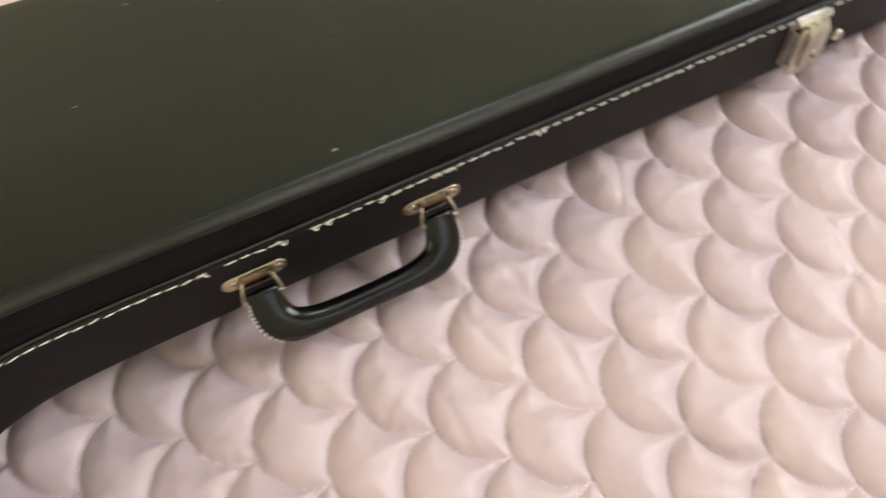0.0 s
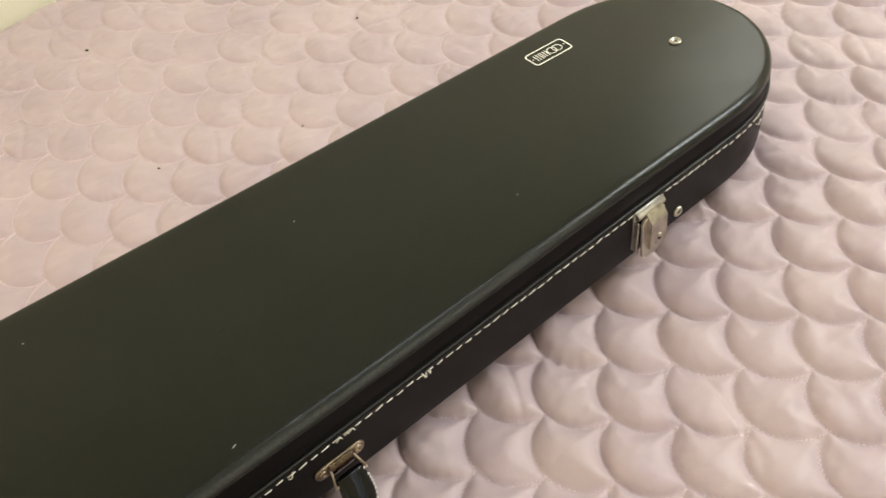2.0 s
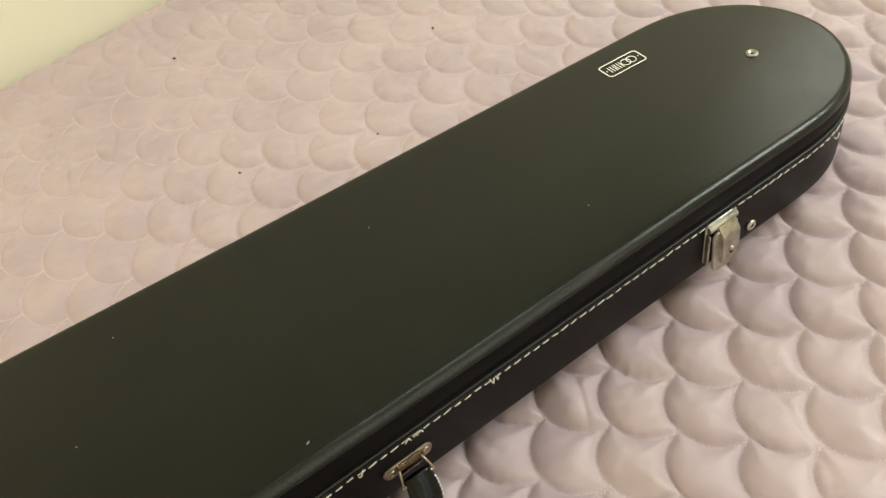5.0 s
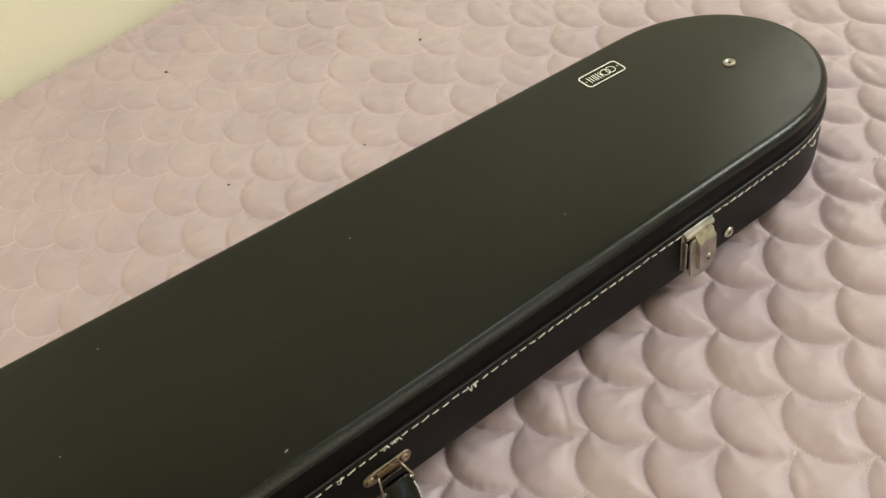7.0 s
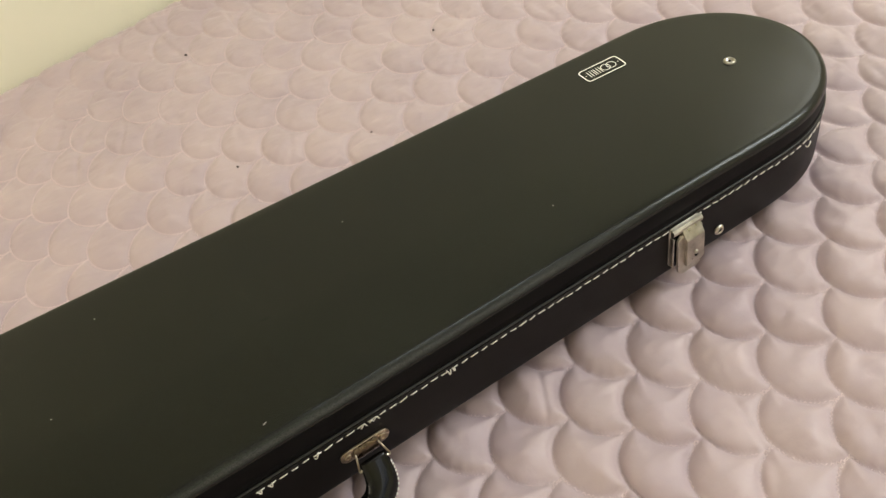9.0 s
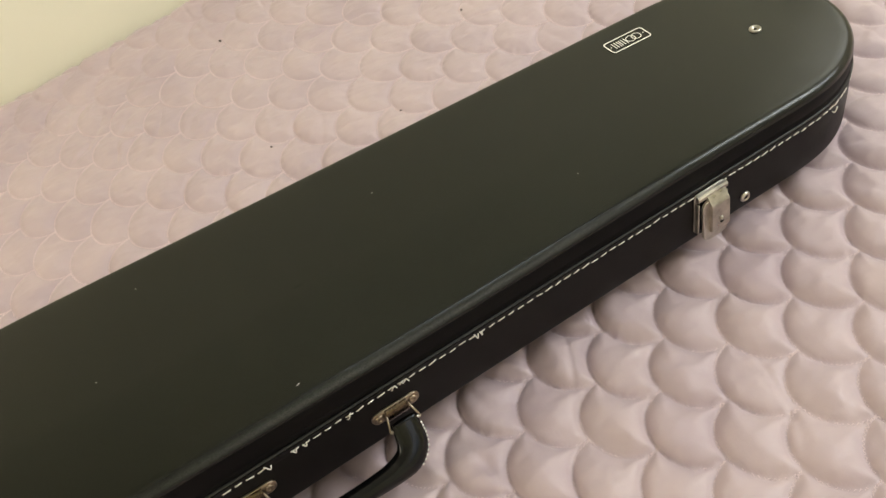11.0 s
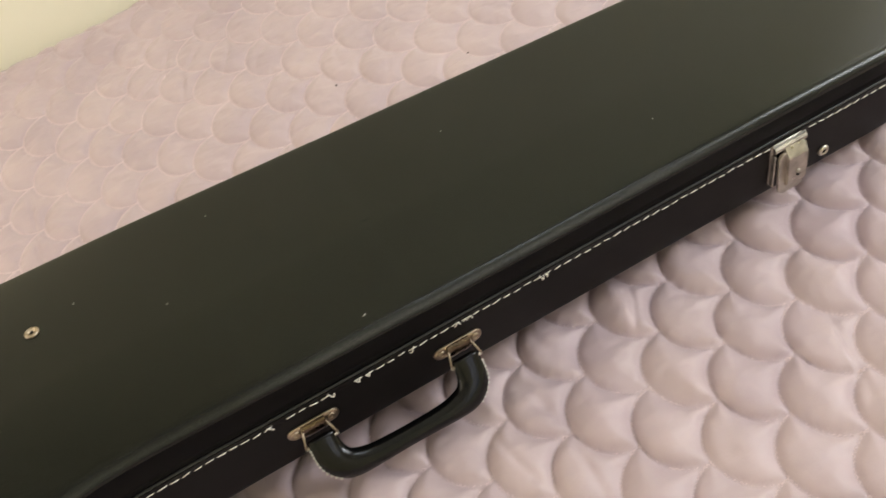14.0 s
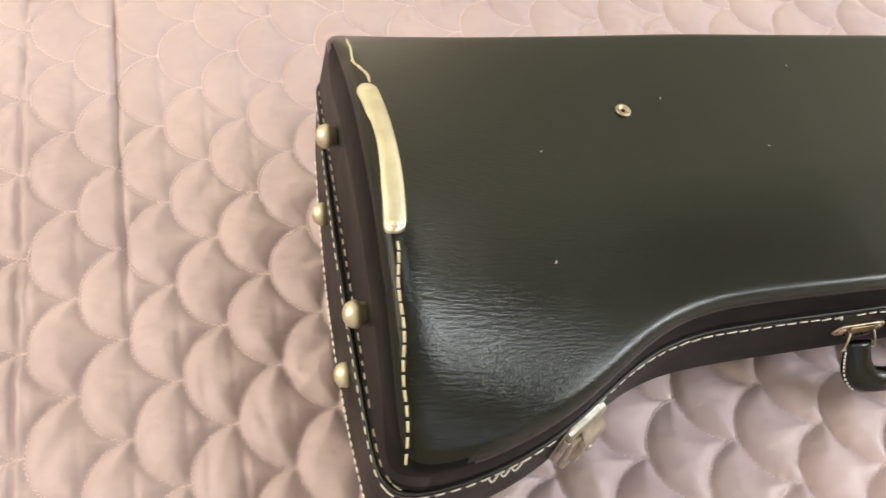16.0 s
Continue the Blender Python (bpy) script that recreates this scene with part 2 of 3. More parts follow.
def top_w(u, v):
    depth = np.interp(u, (-0.15, -0.05, 0.2, 0.4), (0.008, 0.0062, 0.0055, 0.0015))
    soft_front = depth * np.clip(1 - (v - front_v(u)) / 0.085, 0, 1.3) ** 1.35
    return TOP - 0.018 * np.clip(u, 0, 0.6) + 0.052 * bell(u, v) - soft_front


def bottom_w(u, v):
    return BOTTOM - 0.042 * bell(u, v)


def shell(sign, w_edge, surface, grow, plan, inner_way):
    """Half of the case: side wall from the seam, rounded edge, then the face."""
    rings = []
    n = len(plan)

    # the rim is rounded more generously over the bell end
    swell = np.clip(inner_way[:, 0], 0, 1) ** 2 * (plan[:, 0] < -0.2) * (sign > 0) * np.clip((0.222 - plan[:, 1]) / 0.03, 0, 1)
    edges, across = EDGE + 0.02 * swell, EDGE + 0.0035 * swell
    inner = plan + inner_way * 0.02

    # insets head for the spine, so that they never cross in the corners
    spine = np.c_[np.clip(plan[:, 0], -0.2, U_ARC - 0.01), np.full(n, 0.105)]
    heading = (spine - plan) / np.linalg.norm(spine - plan, axis=1)[:, None]
    heading /= np.maximum(0.6, (heading * inner_way).sum(1))[:, None]

    def ring(d, w_of):
        d = np.broadcast_to(d, n)
        pts = plan - inner_way * grow + np.where((d > 0.001)[:, None], heading, inner_way) * d[:, None]
        rows = [[p[0], p[1], float(w_of(p[0], p[1], r))] for p, r in zip(pts, edges)]
        if sign > 0:
            for row, n2 in zip(rows, inner_way):
                row[0] -= 0.004 * max(0.0, n2[0]) ** 3 * (row[0] < -0.2) * max(0.0, 1 - row[2] / 0.03)
        return rows

    rings.append([(p[0], p[1], w_edge) for p in inner])
    rings.append(ring(0.0006, lambda u, v, r: w_edge))
    rings.append(ring(-0.0009, lambda u, v, r: w_edge + sign * 0.0008))
    rings.append(ring(-0.0009, lambda u, v, r: w_edge + sign * 0.0018))
    rings.append(ring(0.0, lambda u, v, r: w_edge + sign * 0.003))
    for q in (0.12, 0.5, 0.85, 1.0):
        rings.append(ring(-0.0004 * math.sin(math.pi * q), lambda u, v, r: w_edge + sign * 0.003 + q * (surface(u, v) - sign * r - w_edge - sign * 0.003)))
    for q in np.linspace(0, math.pi / 2, 9)[1:]:
        rings.append(ring(across * (1 - math.cos(q)), lambda u, v, r: surface(u, v) - sign * r * (1 - math.sin(q))))
    last = np.array(rings[-1])[:, :2]
    for q in (*np.linspace(0, 0.9, 17)[1:], 0.94, 0.97, 0.985, 0.995):
        pts = last + (spine - last) * q
        rings.append([(p[0], p[1], float(surface(p[0], p[1]))) for p in pts])
    bm = rings_mesh(rings)
    bm.verts.ensure_lookup_table()
    first = n * (len(rings) - 1)
    tip, tail = int(np.argmax(last[:, 0])), int(np.argmin(np.abs(last[:, 1] - 0.105) + (last[:, 0] > -0.2)))
    front = [(tail + k) % n for k in range((tip - tail) % n + 1)]
    back = [(tail - k) % n for k in range((tail - tip) % n + 1)]
    i = k = 0
    while i < len(front) - 1 or k < len(back) - 1:
        pick = k >= len(back) - 1 or (i < len(front) - 1 and rings[-1][front[i + 1]][0] <= rings[-1][back[k + 1]][0])
        ids = (front[i], front[i + 1], back[k]) if pick else (front[i], back[k + 1], back[k])
        i, k = (i + 1, k) if pick else (i, k + 1)
        if len(set(ids)) == 3:
            bm.faces.new([bm.verts[first + d] for d in ids])
    bmesh.ops.recalc_face_normals(bm, faces=bm.faces)
    return bm


case = tagged(new("trombone_case"), "long black leatherette trombone case lying shut on the quilted bedspread", "instrument case")
case.matrix_world = CASE
lid = part("lid", shell(1, 0.0012, top_w, 0.0, PLAN_LID, INWARD_LID), LEATHER, case, "black grained leatherette lid swelling at the bell end")
lid.data.materials.append(SHADED_SIDE)
lid.data.materials.append(SHADED_WALL)
# Rim weights for the pale flecks: painted highlight along with real rubbing.
wear_glint = lid.data.attributes.new("wear_glint", "FLOAT", "POINT")
for k, amount in enumerate((0, 0.1, 0.55, 1, 0.9, 0.6, 0.34, 0.15, 0.05, 0), 8):
    for i, (u, v) in enumerate(PLAN_LID):
        wear_glint.data[k * len(PLAN_LID) + i].value = amount * min(1.0, max(0.5, (u + 0.1) / 0.16), max(0.3, (0.46 - u) / 0.16)) * min(1.0, max(0.0, (u + 0.29) / 0.04))
# Walls below the rim take the duller copies in place of their shade.
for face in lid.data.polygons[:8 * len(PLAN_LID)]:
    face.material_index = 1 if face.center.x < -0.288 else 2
# The end's roll takes the darkest copy, in place of its dark reflection.
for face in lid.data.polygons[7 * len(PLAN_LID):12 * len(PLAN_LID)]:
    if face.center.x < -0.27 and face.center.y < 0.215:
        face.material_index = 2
body = part("body", shell(-1, -0.0012, bottom_w, 0.0008, PLAN, INWARD), SHADED_SIDE, case, "black leatherette lower half with stitched rim")
# Strip inside the seam, coloured near-black as the gap's shade.
gap = part("seam_gap_strip", rings_mesh([[(*(p + k * 0.012), w) for p, k in zip(PLAN, INWARD)] for w in (-0.004, 0.004)]), GAP_SHADE, case, "near-black strip in the seam, painting the gap's shade")
# Bead added to draw the pale highlight line along the seam.
bead = [[(*(p - k * (0.0009 + 0.0009 * math.cos(q))), -0.0004 + 0.0009 * math.sin(q)) for p, k in zip(PLAN, INWARD)] for q in np.linspace(0, 2 * math.pi, 9)]
part("rim_bead", rings_mesh(bead), LIT_BEAD, body, "thin black bead added along the seam, lightened as its highlight")


# ---- the bedspread ----
CELL_H, CELL_W, LAY = 0.0325, 0.0735, radians(-1.0)
LAY_X, LAY_Y = 0.2355, 0.0045
X0, X1, Y0, Y1, STEP = -0.80, 1.02, -0.56, 0.86, 0.002


DRIFT_A = (0.00633, -0.358, 0.192, -0.0294, -0.00347, 0.00233, -0.0861, -2.62, -0.233, -0.11, -0.024, -1.03, -1.32, -0.157, -0.0238, -0.133, -0.0174, 0.000146, 0.0733, -0.0129, 0.00201)
DRIFT_B = (-0.0753, 0.937, -2.94, -1.51, -0.37, -0.0763, -0.0565, -0.991, 0.472, 0.00808, -0.00251, 0.379, -0.0483, 0.0569, 0.0019, 0.476, -0.0759, -0.00144, 0.0633, -0.00805, 0.0183)


def drift(x, y):
    """How far the cloth's pulled weave shifts the scallops from an even lattice."""
    terms = [x ** i * y ** j for i in range(6) for j in range(6 - i)]
    return sum(c * f for c, f in zip(DRIFT_A, terms)), sum(c * f for c, f in zip(DRIFT_B, terms))


def cell_coords(x, y):
    """Places in units of the scallops: a across the rows, b along them."""
    dx, dy = x - LAY_X, y - LAY_Y
    da, db = drift(x, y)
    a = (dx * math.cos(LAY) + dy * math.sin(LAY)) / CELL_H + da
    b = (-dx * math.sin(LAY) + dy * math.cos(LAY)) / (CELL_W / 2) + db
    return a + 0.012 * np.sin(b * 2.9 + 1.3 * np.sin(a * 2.37)), b + 0.012 * np.sin(a * 2.8 + 1.1 * np.cos(b * 2.41))


def cell_place(a, b):
    """The place of a point given in scallop units."""
    x, y = LAY_X + a * CELL_H, LAY_Y + b * CELL_W / 2
    for _ in range(12):
        ca, cb = cell_coords(x, y)
        x = x + (a - ca) * CELL_H * 0.8
        y = y + (b - cb) * CELL_W / 2 * 0.8
    return x, y


def seam_distance(a, b):
    """Distance to the nearest scallop seam in metres, and the angle along it. Arcs are centred where a + b is odd and bulge towards -a."""
    best, turn = np.full(a.shape, 9.0), np.zeros(a.shape)
    a0, b0 = np.floor(a), np.round(b)
    for da in (0, 1, 2):
        for db in (-2, -1, 0, 1, 2):
            ca, cb = a0 + da, b0 + db
            odd = np.mod(ca + cb, 2) > 0.5
            r = np.hypot(a - ca, b - cb)
            d = np.where(odd & (a <= ca + 0.02), np.abs(r - 1), 9.0)
            turn = np.where(d < best, np.arctan2(b - cb, ca - a) + 2.1 * ca + 1.3 * cb, turn)
            best = np.minimum(best, d)
    return best * 0.0345, turn


def lumps(x, y, seed, scale, terms=10):
    rng = np.random.default_rng(seed)
    out = np.zeros_like(x)
    for _ in range(terms):
        k = rng.normal(size=2) * scale
        out += np.sin(k[0] * x + k[1] * y + rng.uniform(0, 6.28))
    return out / math.sqrt(terms)


def in_case(x, y, grow):
    """1 inside the plan of the case grown by that much."""
    inside = (x > end_u(y) - grow) & (x < U_ARC) & (y > front_v(x) - grow) & (y < back_v(x) + grow)
    c = (front_v(U_ARC) + back_v(U_ARC)) / 2
    return inside | ((x >= U_ARC) & (np.hypot(x - U_ARC, y - c) < R_ARC + grow))


def quilt_height(x, y):
    a, b = cell_coords(x, y)
    d, turn = seam_distance(a, b)
    # each scallop is pulled down hard at its seam and nearly level inside
    puff = 0.72 * (1 - np.exp(-d / 0.0042)) + 0.28 * (1 - np.exp(-(d / 0.014) ** 2))
    amount = 0.0082 * (1 + 0.16 * lumps(x, y, 3, 28))
    amount = amount * (1.3 - 0.7 * np.clip((y - 0.02) / 0.48, 0, 1))
    flat = np.clip((-0.31 - x) / 0.1, 0, 1)
    amount = amount * (1 - 0.12 * flat)
    h = amount * puff
    h += 0.0011 * lumps(x, y, 5, 60) * puff + 0.0006 * lumps(x, y, 8, 150, 14) * puff + 0.0003 * lumps(x, y, 9, 380, 16) * puff
    # short gathers where the thread draws the cloth in
    h += 0.0007 * np.sin(17 * turn + 3 * np.sin(2.3 * turn)) * np.exp(-d / 0.0035) * np.clip(d / 0.002, 0, 1) * np.clip(0.3 + lumps(x, y, 21, 40), 0, 1.5)
    # long soft pleats that run across single scallops
    for seed, kx, ky in ((41, 1.0, 0.35), (43, 0.45, 1.0), (47, 0.8, -0.5)):
        line = np.abs(lumps(kx * x, ky * y, seed, 42))
        h -= 0.0026 * np.exp(-(line / 0.16) ** 2) * puff * np.clip(lumps(x, y, seed + 1, 22) - 0.1, 0, 1)
    h += 0.004 * lumps(x, y, 11, 7)
    crease = np.abs(a - np.round(a)) * CELL_H
    h -= 0.003 * (flat + 0.8 * np.clip((x - 0.56) / 0.1, 0, 1)) * np.exp(-(crease / 0.0024) ** 2) * puff * np.clip(0.7 + lumps(x, y, 31, 25), 0, 1.4)
    hem = np.abs(a + 23.17) * CELL_H
    h -= 0.0045 * np.exp(-(hem / 0.002) ** 2) * puff
    h += 0.0012 * np.sin(260 * y + 3 * np.sin(31 * y)) * np.exp(-(hem / 0.012) ** 2)
    fold = np.abs(x + 0.4455 - 0.014 * np.clip(0.3 - y, 0, 0.2))
    h -= 0.0055 * np.exp(-(fold / 0.0022) ** 2) * np.clip((y - 0.1) / 0.1, 0, 1) * np.clip((0.55 - y) / 0.1, 0, 1)
    tuck = np.clip((y - (Y1 - 0.03)) / 0.03, 0, 1)
    h -= 0.012 * tuck ** 2
    near = in_case(x, y, 0.004)
    floor_w = SEAM - 0.04 * x + bottom_w(x, y)
    press = np.where(near, floor_w - 0.0008, 1.0)
    return np.minimum(h, press)


def bedspread():
    xs = np.arange(X0, X1 + 1e-6, STEP)
    ys = np.arange(Y0, Y1 + 1e-6, STEP)
    gx, gy = np.meshgrid(xs, ys)
    gz = quilt_height(gx, gy)
    ny, nx = gx.shape
    verts = np.c_[gx.ravel(), gy.ravel(), gz.ravel()]
    idx = np.arange(nx * ny).reshape(ny, nx)
    quads = np.stack([idx[:-1, :-1], idx[:-1, 1:], idx[1:, 1:], idx[1:, :-1]], -1).reshape(-1, 4)
    # the sides that hang down
    border = np.r_[idx[0, :], idx[1:, -1], idx[-1, -2::-1], idx[-2:0:-1, 0]]
    m = len(border)
    low = verts[border].copy()
    low[:, 2] -= 0.32
    low[:, 0] += np.where(np.abs(low[:, 0] - X0) < 1e-4, -0.02, np.where(np.abs(low[:, 0] - X1) < 1e-3, 0.02, 0))
    low[:, 1] += np.where(np.abs(low[:, 1] - Y0) < 1e-4, -0.02, 0)
    k = np.arange(m)
    start = len(verts)
    skirt = np.stack([border, start + k, start + (k + 1) % m, border[(k + 1) % m]], -1)
    verts = np.vstack([verts, low])
    faces = np.vstack([quads, skirt])
    me = bpy.data.meshes.new("bedspread")
    me.vertices.add(len(verts))
    me.vertices.foreach_set("co", verts.astype(np.float32).ravel())
    me.loops.add(faces.size)
    me.loops.foreach_set("vertex_index", faces.astype(np.int32).ravel())
    me.polygons.add(len(faces))
    me.polygons.foreach_set("loop_start", np.arange(0, faces.size, 4, dtype=np.int32))
    me.update(calc_edges=True)
    me.validate()
    me.materials.append(QUILT)
    me.shade_smooth()
    return new("bedspread", me)


quilt = tagged(bedspread(), "dusty pink satin bedspread quilted in a scallop pattern", "bedspread")

def raw_mesh(name, verts, faces, mat):
    """A mesh of quads from arrays."""
    me = bpy.data.meshes.new(name)
    me.vertices.add(len(verts))
    me.vertices.foreach_set("co", np.asarray(verts, np.float32).ravel())
    me.loops.add(faces.size)
    me.loops.foreach_set("vertex_index", faces.astype(np.int32).ravel())
    me.polygons.add(len(faces))
    me.polygons.foreach_set("loop_start", np.arange(0, faces.size, 4, dtype=np.int32))
    me.update(calc_edges=True)
    me.materials.append(mat)
    return new(name, me)


def thread_mesh(name, mid, along, normal, length, width, height, mat, parent, label):
    """One mesh of short thread stitches: roof-shaped bars at the places given."""
    mid, along, normal = (np.asarray(q, float) for q in (mid, along, normal))
    along = along / np.linalg.norm(along, axis=1)[:, None]
    side = np.cross(normal, along)
    side /= np.linalg.norm(side, axis=1)[:, None]
    normal = np.cross(along, side)
    L, W = np.broadcast_to(length, len(mid))[:, None] / 2, np.broadcast_to(width, len(mid))[:, None] / 2
    corners = []
    for q, k, h in ((-1, -1, -0.3), (-0.8, -0.45, 1), (-0.8, 0.45, 1), (-1, 1, -0.3), (1, -1, -0.3), (0.8, -0.45, 1), (0.8, 0.45, 1), (1, 1, -0.3)):
        corners.append(mid + along * L * q + side * W * k + normal * height * h)
    verts = np.stack(corners, 1).reshape(-1, 3)
    quads = np.array([(0, 1, 2, 3), (4, 7, 6, 5), (0, 4, 5, 1), (1, 5, 6, 2), (2, 6, 7, 3)])
    faces = (np.arange(len(mid))[:, None, None] * 8 + quads[None]).reshape(-1, 4)
    ob = raw_mesh(name, verts, faces, mat)
    ob.data.shade_smooth()
    ob.parent = parent
    return tagged(ob, label, kind="stuff")


def quilt_stitches():
    ca, cb = np.meshgrid(np.arange(-27, 25), np.arange(-13, 27))
    odd = np.mod(ca + cb, 2) > 0.5
    ca, cb = ca[odd].astype(float), cb[odd].astype(float)
    q = np.linspace(0.5 * math.pi, 1.5 * math.pi, 60, endpoint=False) + math.pi / 120
    a = (ca[:, None] + np.cos(q)).ravel()
    b = (cb[:, None] + np.sin(q)).ravel()
    a2, b2 = (ca[:, None] + np.cos(q + 0.02)).ravel(), (cb[:, None] + np.sin(q + 0.02)).ravel()
    x, y = cell_place(a, b)
    x2, y2 = cell_place(a2, b2)
    keep = (x > -0.6) & (x < 0.95) & (y > -0.33) & (y < 0.7) & ~in_case(x, y, -0.01)
    x, y, x2, y2 = x[keep], y[keep], x2[keep], y2[keep]
    rng = np.random.default_rng(4)
    turn = np.where(np.arange(len(x)) % 2 == 0, 0.85, -0.85) + rng.normal(0, 0.05, len(x))
    tx, ty = x2 - x, y2 - y
    along = np.c_[tx * np.cos(turn) - ty * np.sin(turn), tx * np.sin(turn) + ty * np.cos(turn), 0 * tx]
    mid = np.c_[x, y, quilt_height(x, y) + 0.0006]
    thread_mesh("stitching", mid, along, np.tile((0, 0, 1.0), (len(x), 1)), 0.0031, 0.0009, 0.0005, QUILT_THREAD, quilt, "pale zigzag quilting thread")


quilt_stitches()

# ---- the bed and the room ----
bed = tagged(new("bed"), "single bed with white mattress under the pink bedspread", "bed")
bed.location = (0.11, 0.15, -0.5)
part("mattress", box(1.78, 1.38, 0.19, (0, 0, 0.378), 0.03), SHEET, bed, "white mattress")
part("base", box(1.72, 1.34, 0.18, (0, 0, 0.19), 0.01), FLOOR, bed, "brown wooden bed base")
for sx in (-0.8, 0.8):
    for sy in (-0.6, 0.6):
        part("leg", box(0.06, 0.06, 0.1, (sx, sy, 0.05), 0.005), FLOOR, bed)


def slab(name, lo, hi, mat, label, category="wall"):
    ob = mesh_object(name, box(*(h - l for l, h in zip(lo, hi)), [(l + h) / 2 for l, h in zip(lo, hi)]), mat, False)
    return tagged(ob, label, category, kind="structure")


ZF, ZC = -0.5, 2.3
slab("floor", (-1.4, -2.0, ZF - 0.1), (2.0, 0.972, ZF), FLOOR, "brown wooden bedroom floor", "floor")


def ceiling():
    """One sheet with an opening for the added roof window."""
    bm = bmesh.new()
    for x0, x1, y0, y1 in ((-1.4, 0.62, -2.0, 0.972), (1.32, 2.0, -2.0, 0.972), (0.62, 1.32, -2.0, -0.36), (0.62, 1.32, 0.36, 0.972)):
        add(bm, box(x1 - x0, y1 - y0, 0.1, ((x0 + x1) / 2, (y0 + y1) / 2, ZC + 0.05)))
    return tagged(mesh_object("ceiling", bm, CEIL, False), "plain white ceiling with an opening for the added roof window", "ceiling", kind="structure")


ceiling()
# Roof window out of view, added to go with the sheen light.
added_roof_window = tagged(new("window_4"), "unseen white framed roof window, added for its light", "window", kind="structure")
for sx, sy, x, y in ((0.7, 0.04, 0.97, -0.34), (0.7, 0.04, 0.97, 0.34), (0.04, 0.64, 0.64, 0.0), (0.04, 0.64, 1.3, 0.0)):
    part("window_frame", box(sx, sy, 0.06, (x, y, ZC + 0.06), 0.004), FRAME, added_roof_window, "", False)
roof_pane = part("pane", box(0.62, 0.64, 0.004, (0.97, 0.0, ZC + 0.07)), GLASS, added_roof_window, "clear glass", False)
roof_pane.visible_shadow = False


def window_wall(name, m, x0, x1, a0, a1, z0, z1, number):
    """A wall with one unseen window, assumed for its light, in a frame where x runs along the wall and y outward."""
    wall = tagged(new(name), "cream painted wall with an unseen window", "wall", kind="structure")
    wall.matrix_world = m
    for lo, hi in (((x0, 0, ZF), (a0, 0.1, ZC)), ((a1, 0, ZF), (x1, 0.1, ZC)), ((a0, 0, ZF), (a1, 0.1, z0)), ((a0, 0, z1), (a1, 0.1, ZC))):
        part("wall_panel", box(*(h - l for l, h in zip(lo, hi)), [(l + h) / 2 for l, h in zip(lo, hi)]), PAINT, wall, "", False)
    win = tagged(new("window_%d" % number), "unseen white framed window, assumed for its light", "window", kind="structure")
    win.matrix_world = m
    for x in (a0 + 0.025, (a0 + a1) / 2, a1 - 0.025):
        part("window_frame", box(0.05, 0.05, z1 - z0, (x, 0.07, (z0 + z1) / 2), 0.004), FRAME, win, "", False)
    for z in (z0 + 0.025, z1 - 0.025):
        part("window_frame", box(a1 - a0 - 0.1, 0.05, 0.05, ((a0 + a1) / 2, 0.07, z), 0.004), FRAME, win, "", False)
    pane = part("pane", box(a1 - a0 - 0.1, 0.004, z1 - z0 - 0.1, ((a0 + a1) / 2, 0.07, (z0 + z1) / 2)), GLASS, win, "clear glass", False)
    pane.visible_shadow = False


# Windows out of view; all but the large east one are added fills.
window_wall("wall_south", pose(0, -1.9, 0, 0, 0, 180), -1.9, 1.3, -1.25, -0.35, 0.6, 1.8, 1)
window_wall("wall_east", pose(1.9, 0, 0, 0, 0, -90), -0.3, 1.9, 0.2, 1.12, 0.97, 1.9, 2)
window_wall("wall_east_north", pose(1.9, 0, 0, 0, 0, -90), -0.872, -0.3, -0.86, -0.34, 0.7, 1.3, 5)
slab("wall_north", (-1.3, 0.872, ZF), (1.9, 0.972, ZC), PAINT, "cream painted wall beside the bed")
window_wall("wall_west", pose(-1.3, 0, 0, 0, 0, 90), -1.9, 0.872, -0.21, 0.71, 0.4, 1.5, 3)


# ---- fittings of the case ----
def wall_frame(u, w, half=0.012, out=0.0):
    """A frame on the front wall: x along the case, y up, z outward."""
    a, c = np.array((u - half, front_v(u - half))), np.array((u + half, front_v(u + half)))
    d = (c - a) / np.linalg.norm(c - a)
    n = Vector((d[1], -d[0], 0))
    m = Matrix((Vector((d[0], d[1], 0)), Vector((0, 0, 1)), n)).transposed().to_4x4()
    m.translation = Vector(((a[0] + c[0]) / 2, (a[1] + c[1]) / 2, w)) + n * (out + 0.0012)
    return m


def rounded(sx, sy, r, n=6):
    pts = []
    for cx, cy, q0 in ((1, 1, 0), (-1, 1, 90), (-1, -1, 180), (1, -1, 270)):
        for q in np.linspace(q0, q0 + 90, n):
            pts.append((cx * (sx / 2 - r) + r * math.cos(radians(q)), cy * (sy / 2 - r) + r * math.sin(radians(q))))
    return pts


def plate_bm(outline_pts, thick, m, dome=0.0, bevel=0.0006):
    """A flat plate with softened rim, its back on the plane of m."""
    pts = np.array(outline_pts)
    mid = pts.mean(0)
    k = 1 - 2 * bevel / np.ptp(pts, axis=0).max()
    rings = [[m @ Vector((*p, 0)) for p in pts], [m @ Vector((*p, thick - bevel)) for p in pts]]
    rings.append([m @ Vector((*(mid + (p - mid) * k), thick)) for p in pts])
    rings.append([m @ Vector((*(mid + (p - mid) * 0.5), thick + dome)) for p in pts])
    return rings_mesh(rings, True, True, True)


def frame_bm(outer, inner, thick, m):
    """A flat ring between two outlines of equal count."""
    lift = [[m @ Vector((*p, z)) for p in o] for o, z in ((outer, 0), (outer, thick), (inner, thick), (inner, 0), (outer, 0))]
    bm = rings_mesh(lift)
    bmesh.ops.remove_doubles(bm, verts=bm.verts, dist=1e-6)
    return bm


